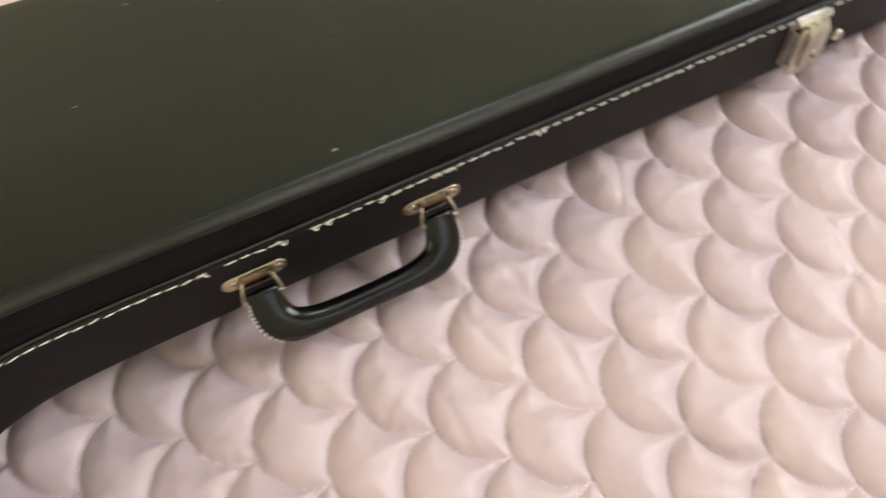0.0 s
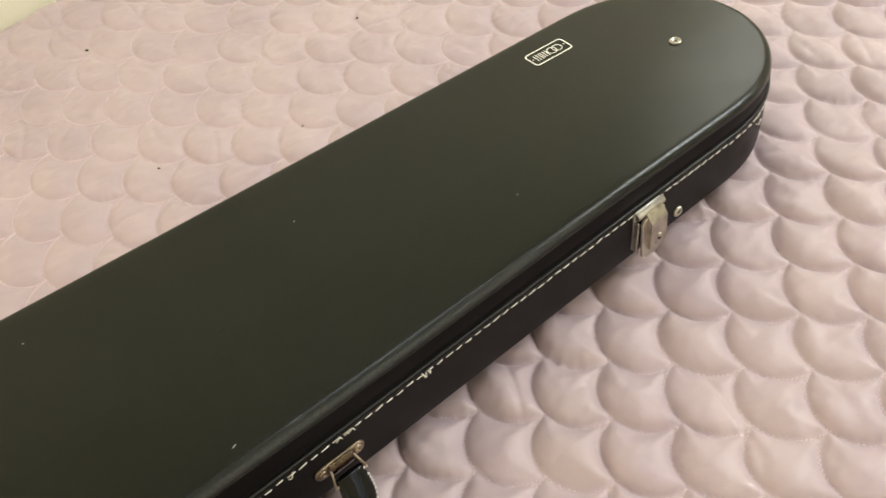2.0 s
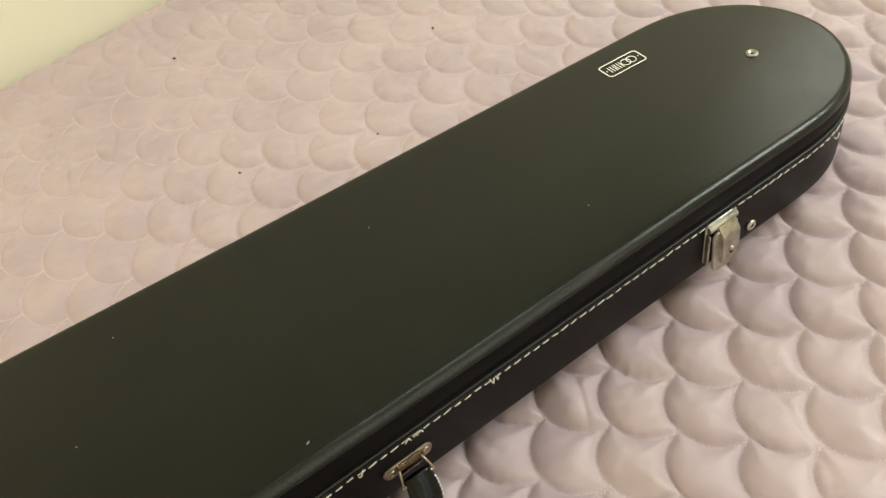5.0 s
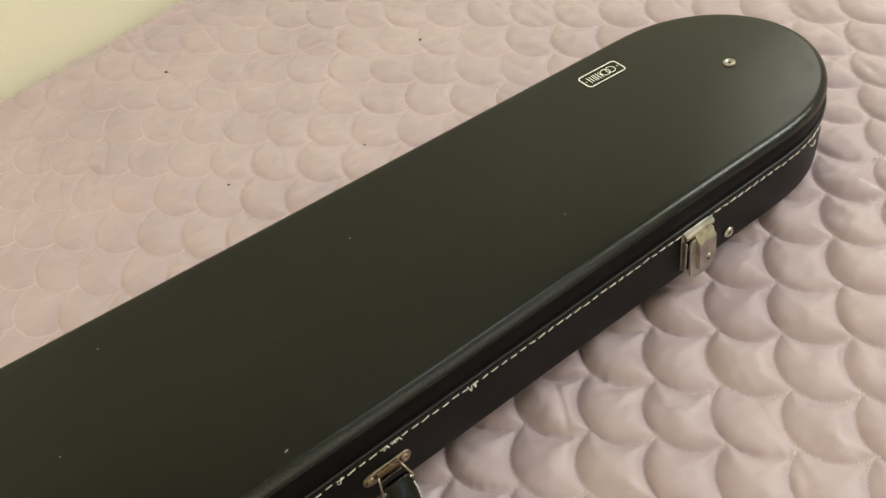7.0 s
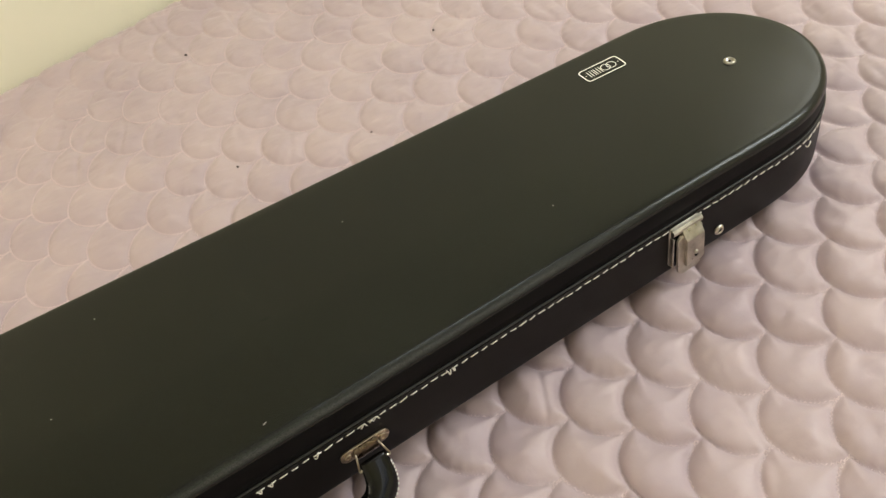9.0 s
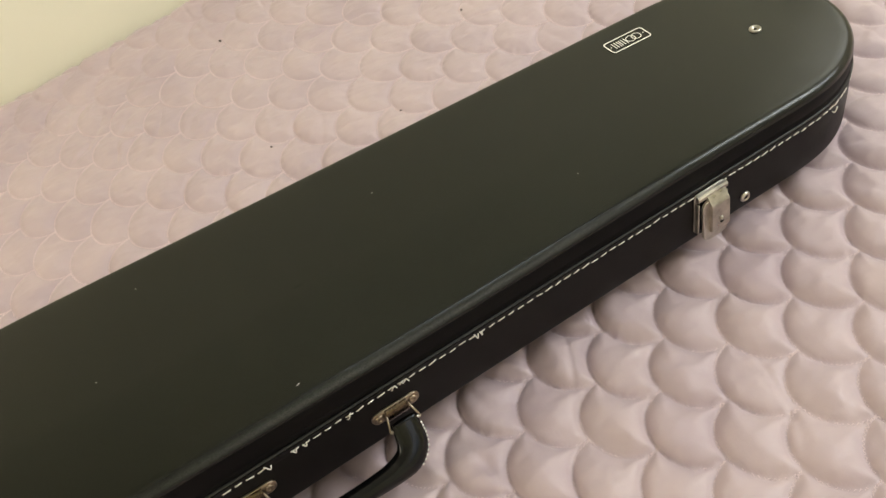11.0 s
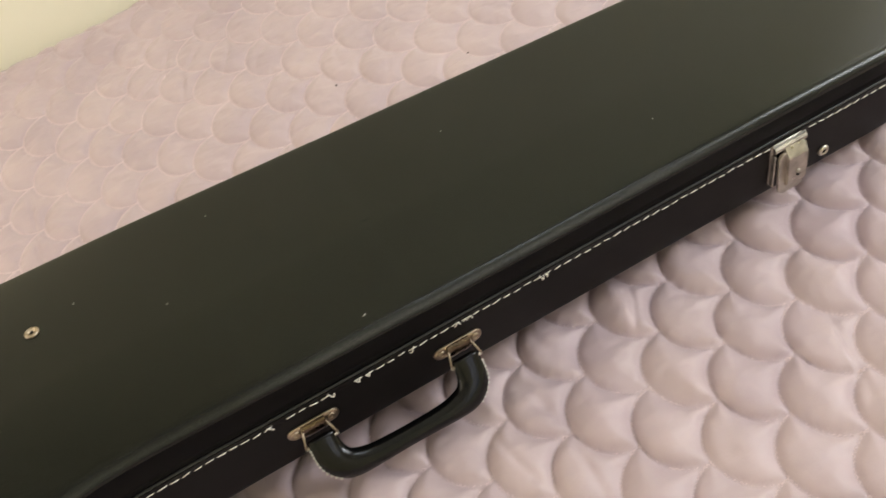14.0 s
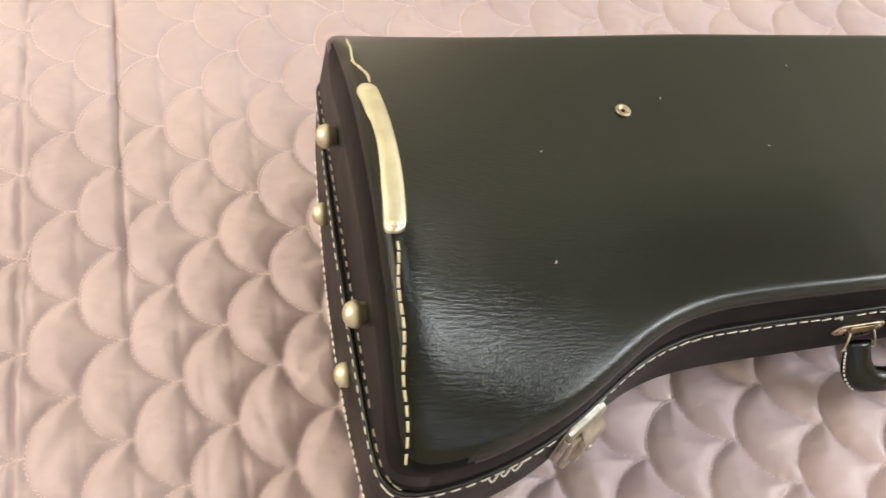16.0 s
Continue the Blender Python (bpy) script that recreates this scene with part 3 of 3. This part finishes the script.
def stud(r, h):
    return [(r * 1.0, 0), (r * 1.0, h * 0.25), (r * 0.92, h * 0.55), (r * 0.7, h * 0.82), (r * 0.35, h * 0.97), (r * 0.01, h)]


def latch(u, w, name_label):
    """A nickel draw latch: back plate, hinge, hasp with its tongue and a small round knob."""
    m = wall_frame(u, w, 0.016)
    top = part("latch", plate_bm(rounded(0.030, 0.041, 0.003), 0.0014, m), NICKEL, case, name_label)
    shift = lambda x, y, z: m @ Matrix.Translation((x, y, z))
    rail = [[shift(x, 0, 0) @ Vector((0, y, z)) for y, z in ((0.0205, 0.0013), (0.0202, 0.0036), (0.0185, 0.0052), (0.0158, 0.0052), (0.0142, 0.004), (0.014, 0.0013))] for x in (-0.0143, -0.014, 0.0147, 0.015)]
    part("hinge", rings_mesh(rail, True, True, True), NICKEL, top, "folded nickel hinge", False)
    lean = m @ Matrix.Translation((0.0002, -0.0065, 0.0062)) @ Matrix.Rotation(radians(-4), 4, "X")
    hasp = part("hasp", plate_bm(rounded(0.0245, 0.04, 0.006), 0.0022, lean), NICKEL, top, "rounded nickel hasp", False)
    # the raised cover folds back to the hinge at its top
    cover = [[lean @ Vector((x, y, z)) for y, z in ((0.0245, -0.001), (0.0238, 0.0005), (0.0165, 0.0055), (0.015, 0.006), (-0.0095, 0.0052), (-0.0108, 0.0045), (-0.0112, 0.002))] for x in (-0.0062, -0.0056, 0.0108, 0.0114)]
    part("cover", rings_mesh(cover, True, True, True), NICKEL, hasp, "raised nickel cover", False)
    for side, wide in ((-0.0141, 0.0014), (0.0143, 0.0012)):
        part("flange", box(wide, 0.031, 0.0046, (0, 0, 0), 0.0005, m.to_3x3().to_4x4()), NICKEL, top).location = (m @ Matrix.Translation((side, -0.003, 0.0032))).translation
    # Dark sheet laid behind the hasp to paint the shade in its recess.
    part("recess_shade", box(0.026, 0.034, 0.0006, (0, 0, 0), 0, m.to_3x3().to_4x4()), GAP_SHADE, top, "dark sheet painting the shade behind the hasp").location = (m @ Matrix.Translation((0.0, -0.003, 0.0016))).translation
    knob = lathe([(0.0021, 0), (0.0021, 0.0009), (0.0014, 0.0018), (0.0001, 0.002)], lean @ Matrix.Translation((0.0028, -0.0002, 0.0052)), 12)
    part("knob", knob, NICKEL, hasp)
    # No real opening: a flat dark disc paints the keyhole's shade.
    part("keyhole", lathe([(0.0019, 0), (0.0019, 0.0004), (0.0001, 0.0004)], lean @ Matrix.Translation((0.0034, -0.0034, 0.0052)), 12), GAP_SHADE, hasp, "dark disc painting the keyhole's shade")
    for x, y in ((0.0128, 0.0165), (-0.0128, -0.0182)):
        part("rivet", lathe(stud(0.0016, 0.0009), m @ Matrix.Translation((x, y, 0.0014)), 10), NICKEL, top)
    return top


latch(0.4215, -0.0255, "worn nickel draw latch, closed")
latch(-0.1945, -0.0245, "worn nickel draw latch on the flared side")

# small snap beside the latch
m = wall_frame(0.4605, -0.0405, 0.01)
snap = part("snap_stud", lathe([(0.0048, 0), (0.0048, 0.001), (0.0036, 0.0024), (0.0026, 0.0025), (0.0022, 0.0012), (0.0001, 0.0011)], m, 20), NICKEL, case, "small round nickel eyelet")
# Dark disc inside the ring paints the shade of its hole.
part("core", lathe([(0.0024, 0), (0.0022, 0.0006), (0.0001, 0.0007)], m @ Matrix.Translation((0, 0, 0.001)), 14), GAP_SHADE, snap, "dark disc painting the shade in the eyelet")


# handle
def handle_fitting(u, w):
    m = wall_frame(u, w, 0.018)
    base = part("handle_plate", plate_bm(rounded(0.0385, 0.0115, 0.0056, 8), 0.0016, m), BRASS, case, "oval aged brass handle plate")
    for x in (-0.0135, 0.0135):
        part("rivet", lathe([(0.0034, 0), (0.0034, 0.0006), (0.0026, 0.0013), (0.0014, 0.0013), (0.0011, 0.0006), (0.0001, 0.0006)], m @ Matrix.Translation((x, 0, 0.0016)), 16), BRASS, base)
    rod_y, rod_z = -0.009, 0.0105
    for x in (-0.0118, 0.0118):
        pts = [(x * 0.72, 0.001, 0.0012), (x * 0.78, 0.0012, 0.005), (x * 0.9, -0.003, 0.0085), (x, -0.007, 0.0105), (x, rod_y, rod_z)]
        part("lug", tube([m @ Vector(p) for p in pts], 0.0008, 8), BRASS, base)
    part("pin", tube([m @ Vector((x, rod_y, rod_z)) for x in np.linspace(-0.0125, 0.0125, 7)], 0.0013, 8), NICKEL, base)
    arch = [[m @ Vector((x, y, z)) for y, z in ((0.0052, 0.0014), (0.0046, 0.0030), (0.0020, 0.0042), (-0.0030, 0.0046), (-0.0062, 0.0036), (-0.0066, 0.0014))] for x in (-0.0088, -0.0084, 0.0084, 0.0088)]
    part("bridge", rings_mesh(arch, True, True, True), DARKENED_BRASS, base, "brass bridge holding the pin, coloured dark as its reflection")
    return m @ Vector((0, rod_y, rod_z))


P0, P1 = handle_fitting(0.0185, -0.0255), handle_fitting(0.1320, -0.0275)


def handle_curve():
    """The grip's middle line from pin to pin, and its half-widths in and across its plane."""
    ax = (P1 - P0)
    length = ax.length
    ax.normalize()
    down = Vector((0, -0.60, -0.80))
    down = (down - ax * down.dot(ax)).normalized()
    keys = [(0.0, -0.004), (0.0, 0.006), (0.0018, 0.0165), (0.0095, 0.0242), (0.024, 0.0266), (0.040, 0.0268)]
    wide = [(0.0100, 0.0030), (0.0110, 0.0044), (0.0118, 0.0060), (0.0108, 0.0072), (0.0084, 0.0074), (0.0076, 0.0073)]
    keys = keys + [(length / 2, 0.0268)] + [(length - x, q) for x, q in keys[::-1]]
    wide = wide + [(0.0074, 0.0072)] + wide[::-1]
    s = np.linspace(0, len(keys) - 1, 61)
    kx, kq, wa, wc = (np.interp(s, np.arange(len(keys)), col) for col in (*zip(*keys), *zip(*wide)))
    for _ in range(6):
        for col in (kx, kq, wa, wc):
            col[1:-1] = 0.5 * col[1:-1] + 0.25 * (col[2:] + col[:-2])
    pts = [P0 + ax * float(x) + down * float(q) for x, q in zip(kx, kq)]
    return pts, list(zip(wa, wc)), ax, down


grip_pts, grip_wide, grip_ax, grip_down = handle_curve()
grip_normal = grip_ax.cross(grip_down).normalized()
grip = part("handle", tube(grip_pts, 0.01, 20, (grip_normal, grip_wide)), STRAP, case, "moulded black leather carrying handle")


def grip_stitches():
    mid, along, nrm = [], [], []
    for lo, hi in ((3, 14), (46, 57)):
        for i in np.arange(lo, hi, 1.0):
            k = int(i)
            p, d = grip_pts[k], (grip_pts[k + 1] - grip_pts[k - 1]).normalized()
            side = d.cross(grip_normal).normalized()
            a, c = grip_wide[k]
            outer = side if side.dot((grip_pts[30] + grip_pts[0] + grip_pts[60]) / 3 - p) < 0 else -side
            turn = 0.35
            at = p + outer * a * math.cos(turn) * 1.01 + grip_normal * (1 if grip_normal.z > 0 else -1) * c * math.sin(turn)
            mid.append(at), along.append(d), nrm.append((outer + grip_normal * (0.3 if grip_normal.z > 0 else -0.3)).normalized())
    thread_mesh("stitching", mid, along, nrm, 0.0017, 0.0012, 0.0008, THREAD, grip, "cream stitching along the handle's edge")


grip_stitches()


# stitching along the rims
def plan_walk(plan, way, pitch, u_ok, inset=0.0):
    """Places at even steps along the plan where u_ok holds: point, tangent, outward way."""
    loop = np.vstack([plan, plan[:1]])
    s = np.r_[0, np.cumsum(np.linalg.norm(np.diff(loop, axis=0), axis=1))]
    at = np.arange(0, s[-1], pitch)
    x, y = np.interp(at, s, loop[:, 0]), np.interp(at, s, loop[:, 1])
    nx, ny = (np.interp(at, s, np.r_[way[:, k], way[0, k]]) for k in (0, 1))
    keep = u_ok(x, y)
    p = np.c_[x, y][keep]
    n = -np.c_[nx, ny][keep]
    return p, np.c_[-n[:, 1], n[:, 0]], n


rng = np.random.default_rng(12)


def rim_stitches(name, plan, way, w, pitch, length, u_ok, label, parent, out=0.0012, slack=0.3, skip=0.04, mat=THREAD):
    p, t2, n2 = plan_walk(plan, way, pitch, u_ok)
    # the thread is worn away between the ends of the handle
    worn = (p[:, 0] > 0.036) & (p[:, 0] < 0.1) & (p[:, 1] < 0.05)
    ok = rng.uniform(size=len(p)) > np.where(worn, 0.5, skip)
    p, t2, n2 = p[ok], t2[ok], n2[ok]
    k = len(p)
    mid = np.c_[p + n2 * out, w + rng.normal(0, slack * 0.001, k)]
    along = np.c_[t2, rng.normal(0.07, 0.11, k)]
    thread_mesh(name, mid, along, np.c_[n2, np.zeros(k)], length * rng.uniform(0.8, 1.12, k), 0.00066 * rng.uniform(0.8, 1.15, k), 0.0006, mat, parent, label)


not_end = lambda u, v: u > -0.297
at_end = lambda u, v: (u < -0.28) & (v > -0.043) & (v < 0.222)
rim_stitches("stitching", PLAN, INWARD, -0.0068, 0.0084, 0.0064, not_end, "cream saddle stitching under the seam", body, 0.0012)
rim_stitches("stitching", PLAN, INWARD, -0.0065, 0.0078, 0.0052, at_end, "cream stitching on the bell end", body, 0.0012)
rim_stitches("stitching", PLAN_LID, INWARD_LID, 0.0065, 0.0078, 0.0048, at_end, "faded stitching on the lid's end", lid, 0.0036, mat=FADED)


def low_end_stitches():
    v = np.arange(-0.03, 0.22, 0.0062)
    u = end_u(v) - 0.0012
    w = bottom_w(u, v) + 0.012
    along = np.c_[np.gradient(u), np.gradient(v), np.gradient(w)]
    thread_mesh("stitching", np.c_[u, v, w], along, np.tile((-1.0, 0, 0), (len(v), 1)), 0.0042, 0.0011, 0.0007, THREAD, body, "cream stitching along the end's lower rim")


low_end_stitches()


def top_end_row():
    """Stitching over the bell end on the lid, broken by the metal strip."""
    v = np.r_[np.arange(-0.04, 0.049, 0.0058), np.arange(0.159, 0.214, 0.0058)]
    wander = np.where(v > 0.155, np.interp(v, (0.155, 0.166, 0.176, 0.19, 0.214), (0.0135, 0.0135, 0.009, 0.0085, 0.0115)), 0.0052 + 0.058 * np.clip(v + 0.04, 0, 0.09))
    u = end_u(v, True) + wander + 0.0007 * np.sin(170 * v)
    w = top_w(u, v) + 0.0003
    du, dv = np.gradient(u), np.gradient(v)
    dw = np.gradient(w)
    slope = (top_w(u, v + 0.002) - top_w(u, v - 0.002)) / 0.004
    nrm = np.c_[0 * v, -slope, np.ones_like(v)]
    nrm /= np.linalg.norm(nrm, axis=1)[:, None]
    size = np.where(v > 0.16, 0.0062, 0.0053)
    thread_mesh("stitching", np.c_[u, v, w], np.c_[du, dv, dw], nrm, size, 0.0014, 0.0008, OLD_THREAD, lid, "yellowed stitching across the bell end")


top_end_row()


def loose_threads():
    """Frayed ends of thread near the handle and along the rim."""
    for u, size in ((0.058, 0.6), (0.066, 0.6), (-0.008, 1.0), (0.038, 0.9), (0.1, 1.0), (0.136, 1.1), (0.146, 1.0), (0.142, 0.8), (0.205, 1.0), (0.209, 0.7), (-0.238, 1.0), (-0.245, 0.9), (-0.252, 0.9), (0.555, 0.7)):
        m = wall_frame(u, -0.0068, 0.004, 0.0004)
        r = 0.0024 * size
        pts = [m @ Vector((r * (q - 1) + 0.001 * math.sin(9 * u + q), r * math.sin(2.4 * q + 40 * u), 0.0012 * math.sin(1.5 * q))) for q in np.linspace(0, 2, 7)]
        part("loose_thread", tube(pts, 0.00055, 6), THREAD, body)


loose_threads()


# metal strip on the bell end
def strip():
    side = [(0.0055, y) for y in np.linspace(-0.043, 0.043, 19)]
    arc = [(0.0055 * math.cos(q), 0.0445 + 0.0055 * math.sin(q)) for q in np.linspace(0, math.pi, 9)]
    loop = np.array(side + arc + [(-x, -y) for x, y in side] + [(-x, -y) for x, y in arc])
    rings = []
    for k, lift in ((1.0, -0.001), (1.0, 0.0009), (0.9, 0.0016), (0.45, 0.0021), (0.0, 0.0022)):
        row = []
        for x, y in loop:
            y2 = np.sign(y) * max(0.0, abs(y) - 0.0055 * (1 - k))
            vv = 0.103 + y2
            mid = float(end_u(vv, True)) + 0.0105 + 0.0035 * (1 - (y2 / 0.05) ** 2)
            row.append((mid + x * k, vv, float(top_w(mid, vv)) + lift - 0.0008 * (x < -0.003) * k))
        rings.append(row)
    bm = rings_mesh(rings)
    bmesh.ops.remove_doubles(bm, verts=bm.verts, dist=0.00015)
    return bm


strip_ob = part("metal_strip", strip(), PLATE, lid, "pale brass strip over the stitching")
for vv in (0.0575, 0.1485):
    uu = float(end_u(vv, True)) + 0.0112
    slope = float(top_w(uu, vv + 0.002) - top_w(uu, vv - 0.002)) / 0.004
    part("rivet", lathe(stud(0.0026, 0.0014), facing((uu, vv, float(top_w(uu, vv)) + 0.0014), (0, -slope, 1)), 12), PLATE, strip_ob)

# feet on the bell end
for vv, ww, on_lid in ((0.167, 0.026, True), (0.045, 0.026, True), (0.155, -0.036, False), (0.040, -0.036, False)):
    uu = float(end_u(vv, on_lid))
    part("foot_stud", lathe([(0.0052, 0), (0.0052, 0.003), (0.0064, 0.0042), (0.0068, 0.0058), (0.0062, 0.0085), (0.0044, 0.0106), (0.0022, 0.0116), (0.0001, 0.0119)], facing((uu + (0.0003 if on_lid else 0.0035), vv, ww), (-1, 0, 0.02), (0, 1, 0)) @ Matrix.Scale(1.12, 4), 20), PLATE, lid if on_lid else body, "domed brass foot stud")

# eyelets on the lid
for uu, vv in ((-0.1215, 0.1545), (0.5630, 0.0975)):
    su = float(top_w(uu + 0.003, vv) - top_w(uu - 0.003, vv)) / 0.006
    sv = float(top_w(uu, vv + 0.003) - top_w(uu, vv - 0.003)) / 0.006
    m = facing((uu, vv, float(top_w(uu, vv)) - 0.0002), (-su, -sv, 1))
    eye = part("eyelet", lathe([(0.0054, 0), (0.0052, 0.0012), (0.0042, 0.002), (0.003, 0.0018), (0.0026, 0.0006), (0.0001, 0.0004)], m, 22), BRASS if uu < 0 else NICKEL, lid, "small ringed metal eyelet")
    # Shade of the eyelet's hole, painted as a small dark disc.
    part("core", lathe([(0.0014, 0), (0.0013, 0.0006), (0.0001, 0.0008)], m @ Matrix.Translation((0, 0, 0.0004)), 12), GAP_SHADE, eye, "dark disc painting the shade in the eyelet")


# printed badge: a rounded frame holding plain marks
def badge():
    m = facing((0.4815, 0.1665, float(top_w(0.4815, 0.1665)) + 0.0004), (0.018, 0, 1), (math.cos(radians(-3.5)), math.sin(radians(-3.5)), 0))
    out, inn = rounded(0.0415, 0.0185, 0.0036), rounded(0.0391, 0.0161, 0.0026)
    ob = part("badge", frame_bm(out, inn, 0.0002, m), PRINT, lid, "rounded cream printed badge frame", False)
    ring = [(math.cos(q), math.sin(q)) for q in np.linspace(0, 2 * math.pi, 28, endpoint=False)]
    for x in (0.0036, 0.0096):
        bm = frame_bm([(0.0047 * c, 0.0047 * d) for c, d in ring], [(0.0039 * c, 0.0039 * d) for c, d in ring], 0.0002, m @ Matrix.Translation((x, 0, 0)))
        part("mark", bm, PRINT, ob, "", False)
    for x in (-0.0115, -0.0043):
        bm = bmesh.new()
        for bx in (-0.0026, 0.0, 0.0026):
            add(bm, box(0.0008, 0.0088, 0.0002, (bx, 0, 0.0001)))
        bmesh.ops.transform(bm, matrix=m @ Matrix.Translation((x, 0, 0)), verts=bm.verts)
        part("mark", bm, PRINT, ob, "", False)
    for x in (-0.0172, 0.0172):
        part("mark", lathe([(0.0007, 0), (0.0007, 0.0002), (0.0001, 0.0002)], m @ Matrix.Translation((x, 0, 0)), 8), PRINT, ob)


badge()

# specks of lint on the cloth
LINT = material("dark_lint", 0.9, 0, (0.05, 0.035, 0.03))[0]
for x, y, r in ((0.2385, 0.697, 0.0019), (0.1965, 0.4285, 0.0014), (0.3305, 0.367, 0.0011), (0.485, 0.479, 0.0016)):
    z = float(quilt_height(np.array([x]), np.array([y]))[0])
    ob = mesh_object("lint_speck", lathe([(r, 0), (r * 0.9, r * 0.5), (r * 0.3, r * 0.9), (0.0001, r)], Matrix.Rotation(x * 9, 4, "Z") @ Matrix.Diagonal((1.3, 0.8, 1, 1)), 7), LINT)
    ob.location = (x, y, z + 0.0002)
    tagged(ob, "tiny dark speck of lint on the bedspread", "lint", "specks of lint")

# small pale scuffs on the lid
SCUFF = material("pale_scuff", 0.8, 0, (0.3, 0.29, 0.26))[0]
for uu, vv, size, turn in ((0.0826, 0.0293, 0.0016, 20), (-0.09, 0.165, 0.0013, 70), (-0.03, 0.12, 0.0009, 140), (0.21, 0.155, 0.0009, 10), (-0.205, 0.045, 0.0014, 60), (0.34, 0.06, 0.0008, 90), (-0.19, 0.12, 0.0011, 30), (0.02, 0.19, 0.001, 110)):
    m = facing((uu, vv, float(top_w(uu, vv)) + 0.0001), (0, 0, 1), (math.cos(radians(turn)), math.sin(radians(turn)), 0))
    part("scuff", lathe([(size, 0), (size * 0.7, 0.0002), (0.0001, 0.0003)], m @ Matrix.Diagonal((1, 0.4, 1, 1)), 8), SCUFF, lid)
